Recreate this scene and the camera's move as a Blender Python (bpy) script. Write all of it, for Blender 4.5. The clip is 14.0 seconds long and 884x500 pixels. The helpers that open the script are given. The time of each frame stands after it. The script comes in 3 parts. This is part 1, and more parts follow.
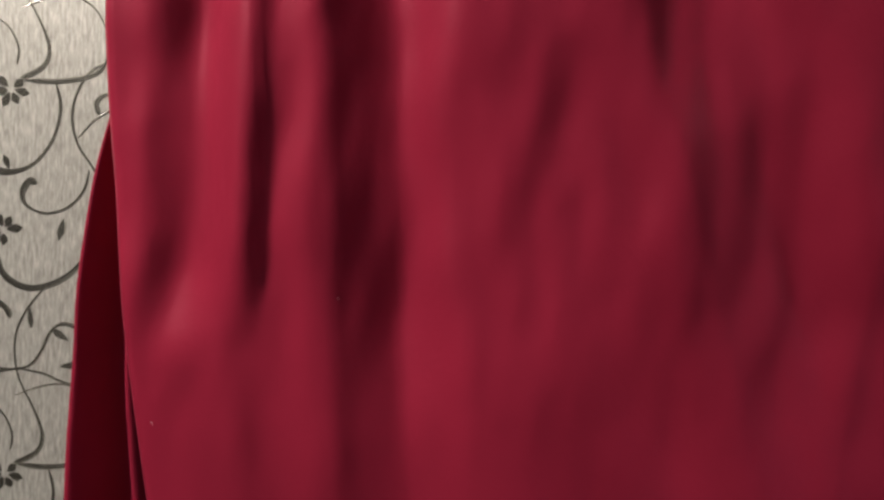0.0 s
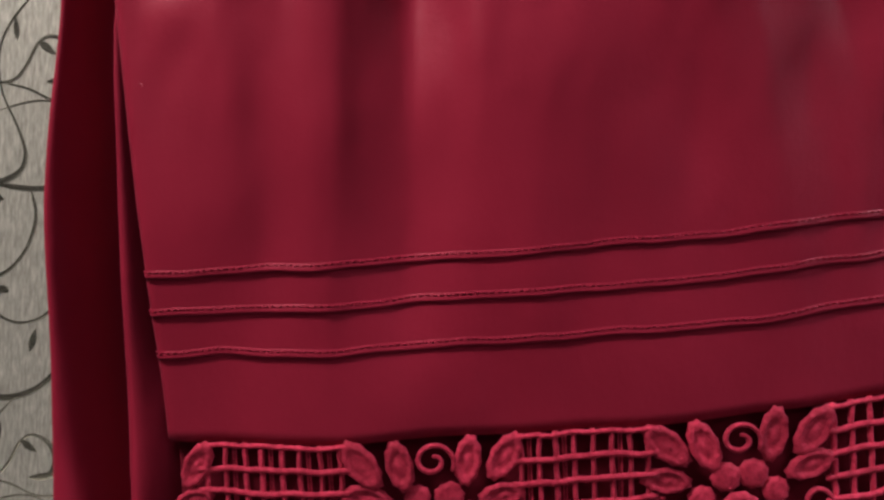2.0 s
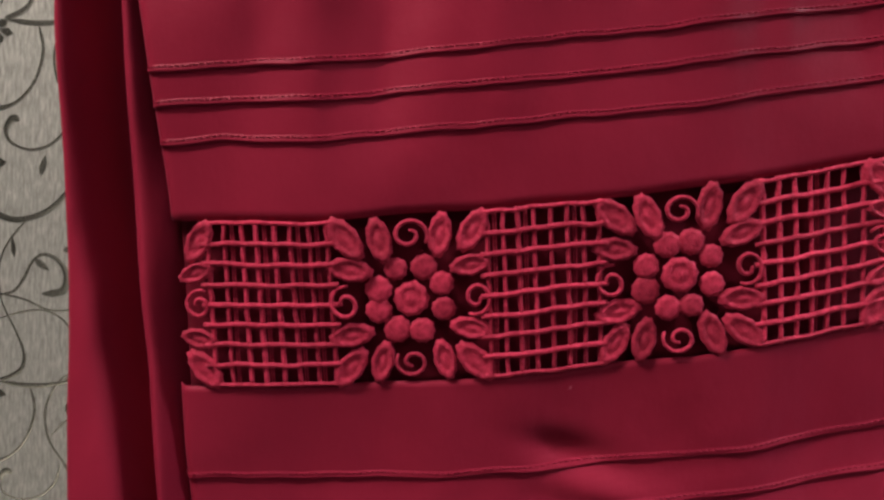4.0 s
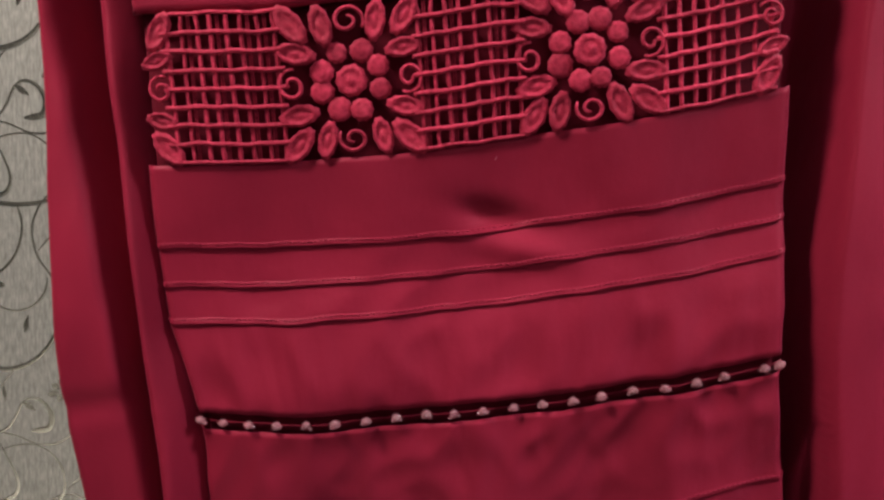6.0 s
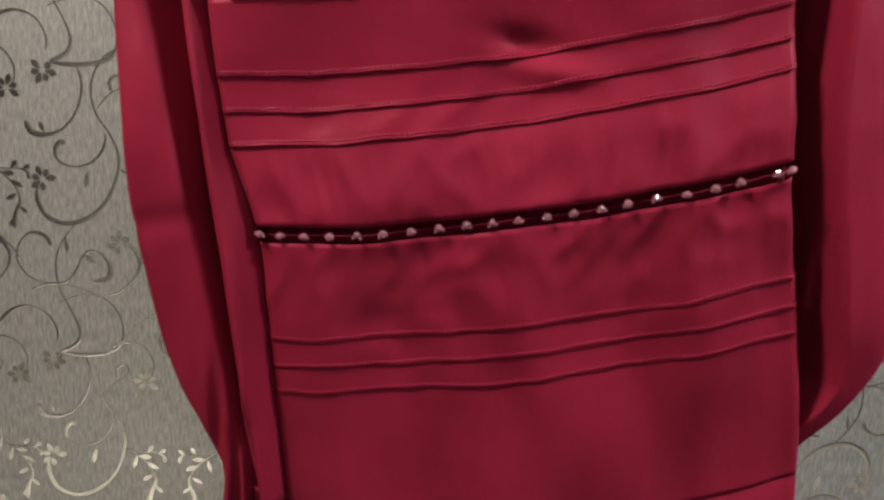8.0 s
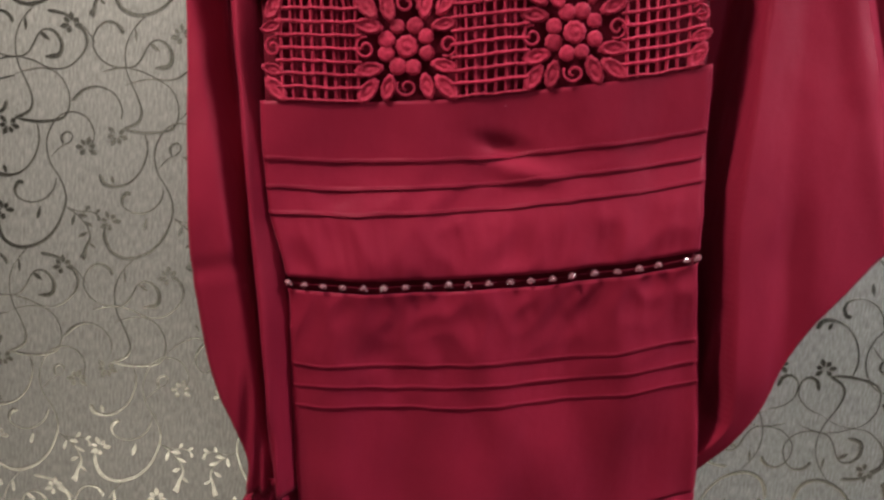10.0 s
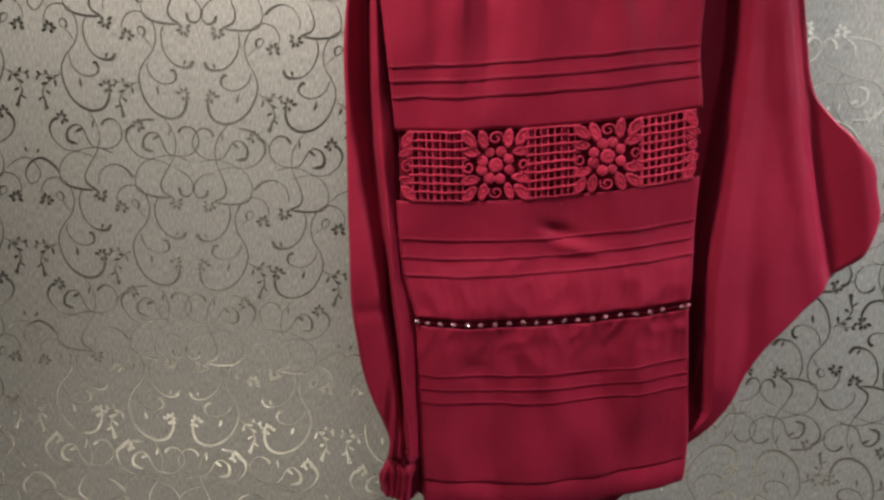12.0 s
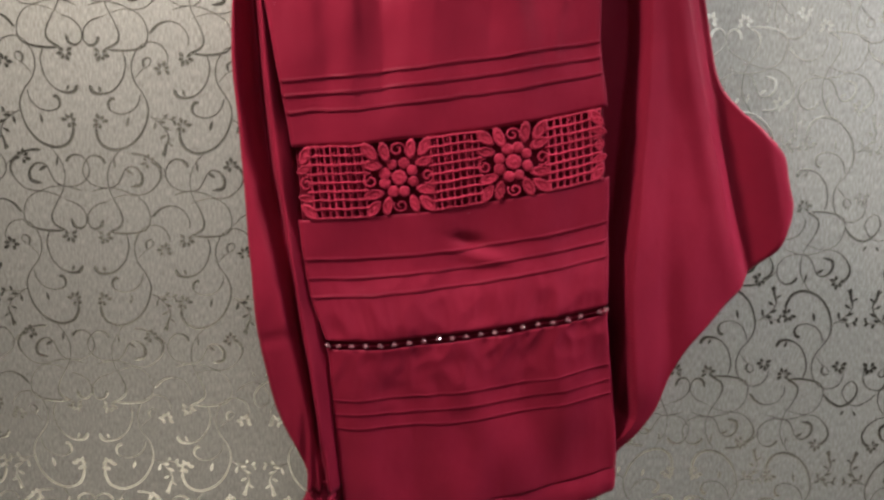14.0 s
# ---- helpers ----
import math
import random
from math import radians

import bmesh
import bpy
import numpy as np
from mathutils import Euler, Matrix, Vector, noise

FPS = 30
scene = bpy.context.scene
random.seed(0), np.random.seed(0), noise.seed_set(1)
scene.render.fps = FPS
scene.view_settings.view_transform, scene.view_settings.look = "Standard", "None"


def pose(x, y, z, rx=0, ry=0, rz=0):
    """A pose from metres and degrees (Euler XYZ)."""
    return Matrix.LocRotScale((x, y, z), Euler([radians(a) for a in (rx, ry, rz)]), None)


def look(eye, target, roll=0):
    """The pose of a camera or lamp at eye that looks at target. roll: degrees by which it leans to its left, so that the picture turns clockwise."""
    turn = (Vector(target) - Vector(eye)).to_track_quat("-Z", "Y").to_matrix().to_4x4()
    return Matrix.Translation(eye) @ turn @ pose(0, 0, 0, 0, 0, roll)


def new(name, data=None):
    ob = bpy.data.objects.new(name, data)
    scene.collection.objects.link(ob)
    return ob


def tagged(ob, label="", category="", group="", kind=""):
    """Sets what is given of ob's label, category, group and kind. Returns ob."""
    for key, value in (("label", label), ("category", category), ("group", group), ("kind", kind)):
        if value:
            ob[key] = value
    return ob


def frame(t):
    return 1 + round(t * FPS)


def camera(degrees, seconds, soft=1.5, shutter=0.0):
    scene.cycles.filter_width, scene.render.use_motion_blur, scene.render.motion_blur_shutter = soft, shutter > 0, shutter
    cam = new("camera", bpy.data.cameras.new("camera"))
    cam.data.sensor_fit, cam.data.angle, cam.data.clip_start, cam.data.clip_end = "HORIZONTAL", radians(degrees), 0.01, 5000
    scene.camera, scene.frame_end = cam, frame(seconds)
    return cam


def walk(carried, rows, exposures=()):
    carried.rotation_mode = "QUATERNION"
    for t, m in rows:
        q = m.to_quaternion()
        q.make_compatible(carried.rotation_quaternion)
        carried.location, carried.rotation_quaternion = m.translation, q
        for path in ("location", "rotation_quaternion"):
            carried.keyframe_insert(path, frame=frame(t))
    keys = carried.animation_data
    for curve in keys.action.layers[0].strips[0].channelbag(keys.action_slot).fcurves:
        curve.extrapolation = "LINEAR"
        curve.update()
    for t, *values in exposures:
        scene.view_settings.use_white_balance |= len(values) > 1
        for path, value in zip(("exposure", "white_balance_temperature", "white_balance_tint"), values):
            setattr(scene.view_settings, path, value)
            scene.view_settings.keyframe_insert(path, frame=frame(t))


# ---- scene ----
cam = camera(60.0, 14.0, soft=2.7)
PATH = [
    (0, (0.069, 0.014, 1.556), (-0.012, 2.011, 1.487), 2.1),
    (0.5, (0.064, 0.021, 1.517), (-0.019, 2.018, 1.446), 2.6),
    (1, (0.074, 0.039, 1.473), (-0.069, 2.032, 1.386), 3.8),
    (1.5, (0.068, 0.035, 1.451), (-0.019, 2.03, 1.337), 4.2),
    (2, (0.071, 0.028, 1.435), (0.001, 2.022, 1.296), 4.8),
    (2.5, (0.074, 0.022, 1.414), (0.008, 2.015, 1.264), 5.2),
    (2.7, (0.078, 0.021, 1.406), (-0.012, 2.013, 1.259), 5.2),
    (4.8, (0.095, -0.04, 1.336), (0.086, 1.941, 1.066), 4.3),
    (5, (0.101, -0.045, 1.328), (0.092, 1.936, 1.05), 4.2),
    (5.5, (0.118, -0.059, 1.309), (0.096, 1.918, 1.007), 3.8),
    (6, (0.123, -0.064, 1.283), (0.092, 1.912, 0.975), 3.5),
    (6.5, (0.11, -0.077, 1.263), (0.105, 1.896, 0.941), 3.2),
    (7, (0.11, -0.092, 1.236), (0.097, 1.879, 0.897), 2.8),
    (7.5, (0.116, -0.108, 1.209), (0.087, 1.862, 0.865), 2.5),
    (7.7, (0.114, -0.11, 1.199), (0.076, 1.86, 0.854), 2.5),
    (9.8, (0.106, -0.196, 1.225), (0.071, 1.789, 0.984), 5.7),
    (10, (0.114, -0.231, 1.244), (0.089, 1.748, 0.956), 6.1),
    (10.5, (0.13, -0.361, 1.301), (0.159, 1.604, 0.93), 6.0),
    (11, (0.108, -0.439, 1.331), (0.13, 1.524, 0.948), 5.5),
    (11.3, (0.086, -0.449, 1.335), (0.046, 1.514, 0.952), 5.7),
    (11.5, (0.073, -0.457, 1.333), (0.003, 1.51, 0.978), 5.8),
    (12, (0.031, -0.494, 1.35), (0.004, 1.476, 1.007), 5.8),
    (12.5, (0.044, -0.498, 1.361), (0.037, 1.475, 1.034), 5.2),
    (13, (0.076, -0.513, 1.38), (0.106, 1.461, 1.062), 4.3),
    (13.5, (0.075, -0.511, 1.371), (0.135, 1.465, 1.065), 3.5),
    (14, (0.089, -0.459, 1.36), (0.153, 1.513, 1.036), 2.7),
]
EXPOSURES = [(0, -0.66), (2.5, -0.66), (5, -0.24), (7.5, -0.10), (10, -0.10), (14, -0.14)]
walk(cam, [(t, look(eye, target, roll)) for t, eye, target, roll in PATH], EXPOSURES)

# ---------------------------------------------------------------- light
world = bpy.data.worlds.new("world")
scene.world = world
world.use_nodes = True
bg = world.node_tree.nodes["Background"]
bg.inputs["Color"].default_value = (0.75, 0.80, 0.90, 1)
bg.inputs["Strength"].default_value = 0.05


def area_lamp(name, eye, target, size, size_y, watts, colour):
    data = bpy.data.lights.new(name, "AREA")
    data.shape, data.size, data.size_y, data.energy, data.color = "RECTANGLE", size, size_y, watts, colour
    ob = new(name, data)
    ob.matrix_world = look(eye, target)
    return tagged(ob, kind="structure")


# Unseen key from the upper left; narrow cone added to darken the low wall.
wall_wash = area_lamp("wall_wash_light", (-0.68, -0.14, 2.36), (-0.27, 0.40, 1.72), 0.20, 0.20, 8.6, (1.0, 0.92, 0.84))
wall_wash.data.spread = radians(72)
# Unseen upright panel, added so the foil mirrors a pale vertical band.
area_lamp("foil_band_light", (-1.25, -2.46, 1.25), (-0.95, 0.4, 1.3), 0.55, 1.8, 1.2, (1.0, 0.94, 0.87))
# Soft frontal fill from overhead; an added source, out of view.
area_lamp("front_fill_light", (0.35, -1.55, 2.66), (0.35, -1.54, 0.0), 0.70, 0.70, 15, (1.0, 0.97, 0.94))
# Unseen lamp added to lift the right wall while missing the dress folds.
cool_wall_wash = area_lamp("wall_wash_light", (1.30, 0.02, 2.40), (0.74, 0.40, 1.36), 0.20, 0.20, 6.4, (0.92, 0.95, 1.0))
cool_wall_wash.data.spread = radians(53)
# Added panel, no window: weak fill and a faint glow in the upper foil.
area_lamp("south_fill_panel", (1.45, -2.46, 1.95), (1.45, 0.4, 1.75), 1.2, 1.2, 5, (0.95, 0.97, 1.0))
# Second added panel, dim, mirrored by the foil strokes at far right.
area_lamp("east_fill_panel", (2.15, -1.45, 1.75), (0.5, 0.4, 1.45), 1.2, 1.4, 4, (0.94, 0.97, 1.0))
# Unseen lamps added to brighten the floor that the low foil strokes mirror.
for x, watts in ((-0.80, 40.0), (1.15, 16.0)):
    floor_fill = area_lamp("floor_fill_light", (x, -1.60, 2.66), (x, -1.59, 0.0), 0.16, 0.16, watts, (1.0, 0.97, 0.92))
    floor_fill.data.spread = radians(44)


# ---------------------------------------------------------------- materials
def material(name):
    m = bpy.data.materials.new(name)
    m.use_nodes = True
    t = m.node_tree
    return m, t, t.nodes["Principled BSDF"]


def node(t, kind, **values):
    n = t.nodes.new(kind)
    for key, value in values.items():
        n.inputs[key.replace("_", " ")].default_value = value
    return n


def coords(t, scale):
    c, m = t.nodes.new("ShaderNodeTexCoord"), t.nodes.new("ShaderNodeMapping")
    m.inputs["Scale"].default_value = scale
    t.links.new(c.outputs["Object"], m.inputs["Vector"])
    return m.outputs["Vector"]


def noise_tex(t, vec, scale, detail=3.0, rough=0.55):
    n = node(t, "ShaderNodeTexNoise", Scale=scale, Detail=detail, Roughness=rough)
    t.links.new(vec, n.inputs["Vector"])
    return n.outputs["Fac"]


def ramp(t, fac, stops):
    r = t.nodes.new("ShaderNodeValToRGB")
    e = r.color_ramp.elements
    while len(e) < len(stops):
        e.new(0.5)
    for el, (p, c) in zip(e, stops):
        el.position, el.color = p, (*c, 1)
    t.links.new(fac, r.inputs["Fac"])
    return r.outputs["Color"]


def bump(t, height, strength, distance, before=None):
    b = node(t, "ShaderNodeBump", Strength=strength, Distance=distance)
    t.links.new(height, b.inputs["Height"])
    if before:
        t.links.new(before, b.inputs["Normal"])
    return b.outputs["Normal"]


def cloth_material(name, dark, light, rough=0.46, sheen=0.08):
    m, t, p = material(name)
    v = coords(t, (1, 1, 1))
    t.links.new(ramp(t, noise_tex(t, v, 9.0, 4.0), [(0.3, dark), (0.7, light)]), p.inputs["Base Color"])
    weave = noise_tex(t, coords(t, (900, 900, 2600)), 1.0, 1.0)
    crumple = noise_tex(t, coords(t, (16, 16, 9)), 1.0, 3.0)
    n = bump(t, crumple, 0.30, 0.010)
    wrinkle = noise_tex(t, coords(t, (46, 46, 30)), 1.0, 4.0, 0.6)
    n = bump(t, wrinkle, 0.22, 0.003, n)
    t.links.new(bump(t, weave, 0.12, 0.0004, n), p.inputs["Normal"])
    p.inputs["Roughness"].default_value = rough
    p.inputs["Specular IOR Level"].default_value = 0.14
    p.inputs["Specular Tint"].default_value = (1.0, 0.30, 0.42, 1)
    p.inputs["Sheen Weight"].default_value = sheen
    p.inputs["Sheen Roughness"].default_value = 0.4
    p.inputs["Sheen Tint"].default_value = (1.0, 0.16, 0.26, 1)
    return m


RED = cloth_material("red_crepe", (0.165, 0.0086, 0.0228), (0.215, 0.0116, 0.0298))
# Lining colour also holds the shade inside the lace holes and open seam.
LINING = cloth_material("shaded_lining", (0.070, 0.0035, 0.0085), (0.095, 0.0045, 0.012), 0.7, 0.1)


def thread_material():
    m, t, p = material("embroidery_thread")
    v = coords(t, (1, 1, 1))
    info = t.nodes.new("ShaderNodeObjectInfo")
    mix = node(t, "ShaderNodeMix")
    mix.data_type, mix.blend_type = "RGBA", "MULTIPLY"
    mix.inputs["Factor"].default_value = 1.0
    t.links.new(ramp(t, noise_tex(t, v, 420.0, 3.0), [(0.32, (0.27, 0.012, 0.034)), (0.68, (0.54, 0.037, 0.083))]), mix.inputs["A"])
    t.links.new(ramp(t, info.outputs["Random"], [(0.0, (0.72, 0.70, 0.70)), (1.0, (1.08, 1.08, 1.08))]), mix.inputs["B"])
    t.links.new(mix.outputs["Result"], p.inputs["Base Color"])
    fibre = noise_tex(t, coords(t, (1500, 900, 700)), 1.0, 2.0)
    t.links.new(bump(t, fibre, 0.6, 0.0011), p.inputs["Normal"])
    p.inputs["Roughness"].default_value = 0.5
    p.inputs["Specular IOR Level"].default_value = 0.2
    p.inputs["Specular Tint"].default_value = (1.0, 0.4, 0.5, 1)
    p.inputs["Sheen Weight"].default_value = 0.15
    p.inputs["Sheen Tint"].default_value = (1.0, 0.2, 0.3, 1)
    return m


THREAD = thread_material()


def crystal_material():
    m, t, p = material("crystal")
    p.inputs["Base Color"].default_value = (0.72, 0.30, 0.36, 1)
    p.inputs["Roughness"].default_value = 0.02
    p.inputs["IOR"].default_value = 1.75
    p.inputs["Transmission Weight"].default_value = 0.70
    return m


CRYSTAL = crystal_material()


def wallpaper_material():
    """Silver-beige paper with a fine vertical linen grain and glitter."""
    m, t, p = material("silver_wallpaper")
    grain = noise_tex(t, coords(t, (620, 620, 120)), 1.0, 4.0, 0.65)
    speck = noise_tex(t, coords(t, (700, 700, 500)), 1.0, 1.0)
    cloud = noise_tex(t, coords(t, (3.2, 3.2, 1.6)), 1.0, 2.0)
    mix = node(t, "ShaderNodeMix")
    mix.data_type, mix.blend_type = "RGBA", "MULTIPLY"
    mix.inputs["Factor"].default_value = 0.75
    t.links.new(ramp(t, grain, [(0.30, (0.28, 0.268, 0.242)), (0.50, (0.43, 0.415, 0.380)), (0.72, (0.64, 0.622, 0.578))]), mix.inputs["A"])
    t.links.new(ramp(t, cloud, [(0.3, (0.84, 0.83, 0.80)), (0.7, (1.0, 1.0, 1.0))]), mix.inputs["B"])
    t.links.new(mix.outputs["Result"], p.inputs["Base Color"])
    n = bump(t, grain, 0.30, 0.0007)
    t.links.new(bump(t, speck, 0.22, 0.0005, n), p.inputs["Normal"])
    p.inputs["Metallic"].default_value = 0.52
    p.inputs["Roughness"].default_value = 0.38
    p.inputs["Specular IOR Level"].default_value = 0.35
    return m


PAPER = wallpaper_material()


def foil_material():
    m, t, p = material("bronze_foil")
    t.links.new(ramp(t, noise_tex(t, coords(t, (60, 60, 60)), 1.0, 3.0), [(0.3, (0.60, 0.57, 0.49)), (0.7, (0.74, 0.71, 0.63))]), p.inputs["Base Color"])
    t.links.new(bump(t, noise_tex(t, coords(t, (300, 300, 60)), 1.0, 3.0), 0.12, 0.0004), p.inputs["Normal"])
    p.inputs["Metallic"].default_value = 1.0
    p.inputs["Roughness"].default_value = 0.22
    return m


FOIL = foil_material()


def plain_material(name, dark, light, rough, scale=6.0):
    m, t, p = material(name)
    v = coords(t, (1, 1, 1))
    t.links.new(ramp(t, noise_tex(t, v, scale, 5.0), [(0.3, dark), (0.7, light)]), p.inputs["Base Color"])
    t.links.new(bump(t, noise_tex(t, v, scale * 12, 4.0), 0.15, 0.002), p.inputs["Normal"])
    p.inputs["Roughness"].default_value = rough
    return m


FLOOR = plain_material("pale_floor", (0.15, 0.142, 0.128), (0.20, 0.19, 0.172), 0.35)
DIM = plain_material("dim_plaster", (0.055, 0.05, 0.045), (0.08, 0.074, 0.066), 0.8)
WHITE = plain_material("ceiling_white", (0.70, 0.69, 0.66), (0.78, 0.77, 0.74), 0.9)


# ---------------------------------------------------------------- mesh helpers
def link_mesh(name, bm, mat, parent=None, label="", smooth=True):
    me = bpy.data.meshes.new(name)
    bm.to_mesh(me)
    bm.free()
    me.materials.append(mat)
    for f in me.polygons:
        f.use_smooth = smooth
    ob = new(name, me)
    if parent is not None:
        ob.parent = parent
    return tagged(ob, label)


def part(name, bm, mat, parent, label="", smooth=True):
    return link_mesh(name, bm, mat, parent, label, smooth)


def box(x0, x1, y0, y1, z0, z1):
    bm = bmesh.new()
    bmesh.ops.create_cube(bm, size=1, matrix=Matrix.LocRotScale(((x0 + x1) / 2, (y0 + y1) / 2, (z0 + z1) / 2), None, (x1 - x0, y1 - y0, z1 - z0)))
    return bm


def knots(pairs):
    """A smooth curve through (at, value) pairs, straight on beyond the ends."""
    xs, ys = [p[0] for p in pairs], [p[1] for p in pairs]
    n = len(xs)
    d = [(ys[i + 1] - ys[i]) / (xs[i + 1] - xs[i]) for i in range(n - 1)]
    s = [d[0]] + [0 if d[i - 1] * d[i] <= 0 else 2 * d[i - 1] * d[i] / (d[i - 1] + d[i]) for i in range(1, n - 1)] + [d[-1]]

    def at(x):
        if x <= xs[0]:
            return ys[0] + s[0] * (x - xs[0])
        if x >= xs[-1]:
            return ys[-1] + s[-1] * (x - xs[-1])
        i = max(j for j in range(n - 1) if xs[j] <= x)
        h = xs[i + 1] - xs[i]
        q = (x - xs[i]) / h
        return (ys[i] * (1 + 2 * q) * (1 - q) ** 2 + s[i] * h * q * (1 - q) ** 2
                + ys[i + 1] * q * q * (3 - 2 * q) + s[i + 1] * h * q * q * (q - 1))
    return at


def step(a, b, x):
    q = min(1.0, max(0.0, (x - a) / (b - a)))
    return q * q * (3 - 2 * q)


def bell(x, middle, width):
    return math.exp(-((x - middle) / width) ** 2)


def wave(x, y, z=0.0):
    return noise.noise(Vector((x, y, z)))


def grid_sheet(place, nu, nv, back=0.0015):
    """A cloth sheet with a front, a back and closed edges; place(a, b) for a, b from 0 to 1."""
    bm = bmesh.new()
    front = [[bm.verts.new(place(i / nu, j / nv)) for i in range(nu + 1)] for j in range(nv + 1)]
    rear = [[bm.verts.new(v.co + Vector((0, back, 0))) for v in row] for row in front]
    for j in range(nv):
        for i in range(nu):
            bm.faces.new((front[j][i], front[j + 1][i], front[j + 1][i + 1], front[j][i + 1]))
            bm.faces.new((rear[j][i], rear[j][i + 1], rear[j + 1][i + 1], rear[j + 1][i]))
    for j in range(nv):
        bm.faces.new((front[j][0], rear[j][0], rear[j + 1][0], front[j + 1][0]))
        bm.faces.new((front[j][nu], front[j + 1][nu], rear[j + 1][nu], rear[j][nu]))
    for i in range(nu):
        bm.faces.new((front[0][i], front[0][i + 1], rear[0][i + 1], rear[0][i]))
        bm.faces.new((front[nv][i], rear[nv][i], rear[nv][i + 1], front[nv][i + 1]))
    bmesh.ops.recalc_face_normals(bm, faces=bm.faces)
    return bm


def rope(bm, points, radius, sides=5, taper=0.0):
    """A round thread through the points."""
    rings, n = [], len(points)
    for k, p in enumerate(points):
        d = (points[min(n - 1, k + 1)] - points[max(0, k - 1)]).normalized()
        a = d.cross(Vector((0, 1, 0)))
        a = a.normalized() if a.length > 1e-6 else Vector((1, 0, 0))
        b = a.cross(d)
        r = radius * (1 - taper * abs(2 * k / (n - 1) - 1) ** 3)
        rings.append([bm.verts.new(p + (a * math.cos(q) + b * math.sin(q)) * r) for q in (2 * math.pi * s / sides for s in range(sides))])
    for k in range(n - 1):
        for s in range(sides):
            bm.faces.new((rings[k][s], rings[k][(s + 1) % sides], rings[k + 1][(s + 1) % sides], rings[k + 1][s]))
    bm.faces.new(rings[0][::-1])
    bm.faces.new(rings[-1])


# ---------------------------------------------------------------- room
WALL_Y = 0.40
wall = tagged(link_mesh("wall_north", box(-2.0, 2.2, WALL_Y, WALL_Y + 0.12, 0, 2.7), PAPER, smooth=False),
              "silver-beige wallpapered wall with bronze scrolling vines", "wall", kind="structure")
tagged(link_mesh("wall_south", box(-2.12, 2.32, -2.62, -2.5, 0, 2.7), DIM, smooth=False), "plain dim plaster wall", "wall", kind="structure")
tagged(link_mesh("wall_west", box(-2.12, -2.0, -2.5, 0.52, 0, 2.7), DIM, smooth=False), "plain dim plaster wall", "wall", kind="structure")
tagged(link_mesh("wall_east", box(2.2, 2.32, -2.5, 0.52, 0, 2.7), DIM, smooth=False), "plain dim plaster wall", "wall", kind="structure")
tagged(link_mesh("floor", box(-2.12, 2.32, -2.62, 0.52, -0.1, 0), FLOOR, smooth=False), "pale plain floor", "floor", kind="structure")
tagged(link_mesh("ceiling", box(-2.12, 2.32, -2.62, 0.52, 2.7, 2.8), WHITE, smooth=False), "plain white ceiling", "ceiling", kind="structure")

# ---------------------------------------------------------------- dress: the front's plan
# A level is named by the height of its end at the wearer's one side edge; each level climbs to the other edge and sags between.
LEFT_X = knots([(0.92, 0.030), (0.956, 0.023), (1.06, 0.008), (1.131, -0.001), (1.179, -0.020), (1.217, -0.028), (1.257, -0.034), (1.33, -0.043), (1.395, -0.056), (1.50, -0.0765), (1.64, -0.0905), (1.82, -0.093)])
RIGHT_X = knots([(0.92, 0.310), (0.956, 0.309), (1.06, 0.297), (1.131, 0.287), (1.217, 0.285), (1.33, 0.275), (1.395, 0.265), (1.50, 0.262), (1.82, 0.262)])
RISE = knots([(0.92, 0.062), (0.956, 0.056), (1.06, 0.051), (1.131, 0.051), (1.179, 0.0575), (1.217, 0.054), (1.257, 0.058), (1.33, 0.056), (1.395, 0.056), (1.50, 0.040), (1.82, 0.0)])
SAG = knots([(0.92, 0.016), (0.956, 0.014), (1.131, 0.010), (1.217, 0.010), (1.33, 0.008), (1.395, 0.003), (1.50, 0.0), (1.82, 0.0)])
DEPTH = knots([(0.92, 0.294), (1.131, 0.301), (1.217, 0.317), (1.33, 0.319), (1.395, 0.322), (1.50, 0.326), (1.64, 0.330), (1.82, 0.345)])
LACE_TOP, LACE_LOW, BEADS, HEM = 1.330, 1.257, 1.131, 0.924
# pleats of the bodice: (x at 1.64, x at 1.40, width of the falling side, width of the climb, depth)
PLEATS = [(0.005, 0.019, 0.026, 0.030, 0.014), (0.132, 0.192, 0.034, 0.044, 0.012), (0.246, 0.222, 0.030, 0.050, 0.011)]


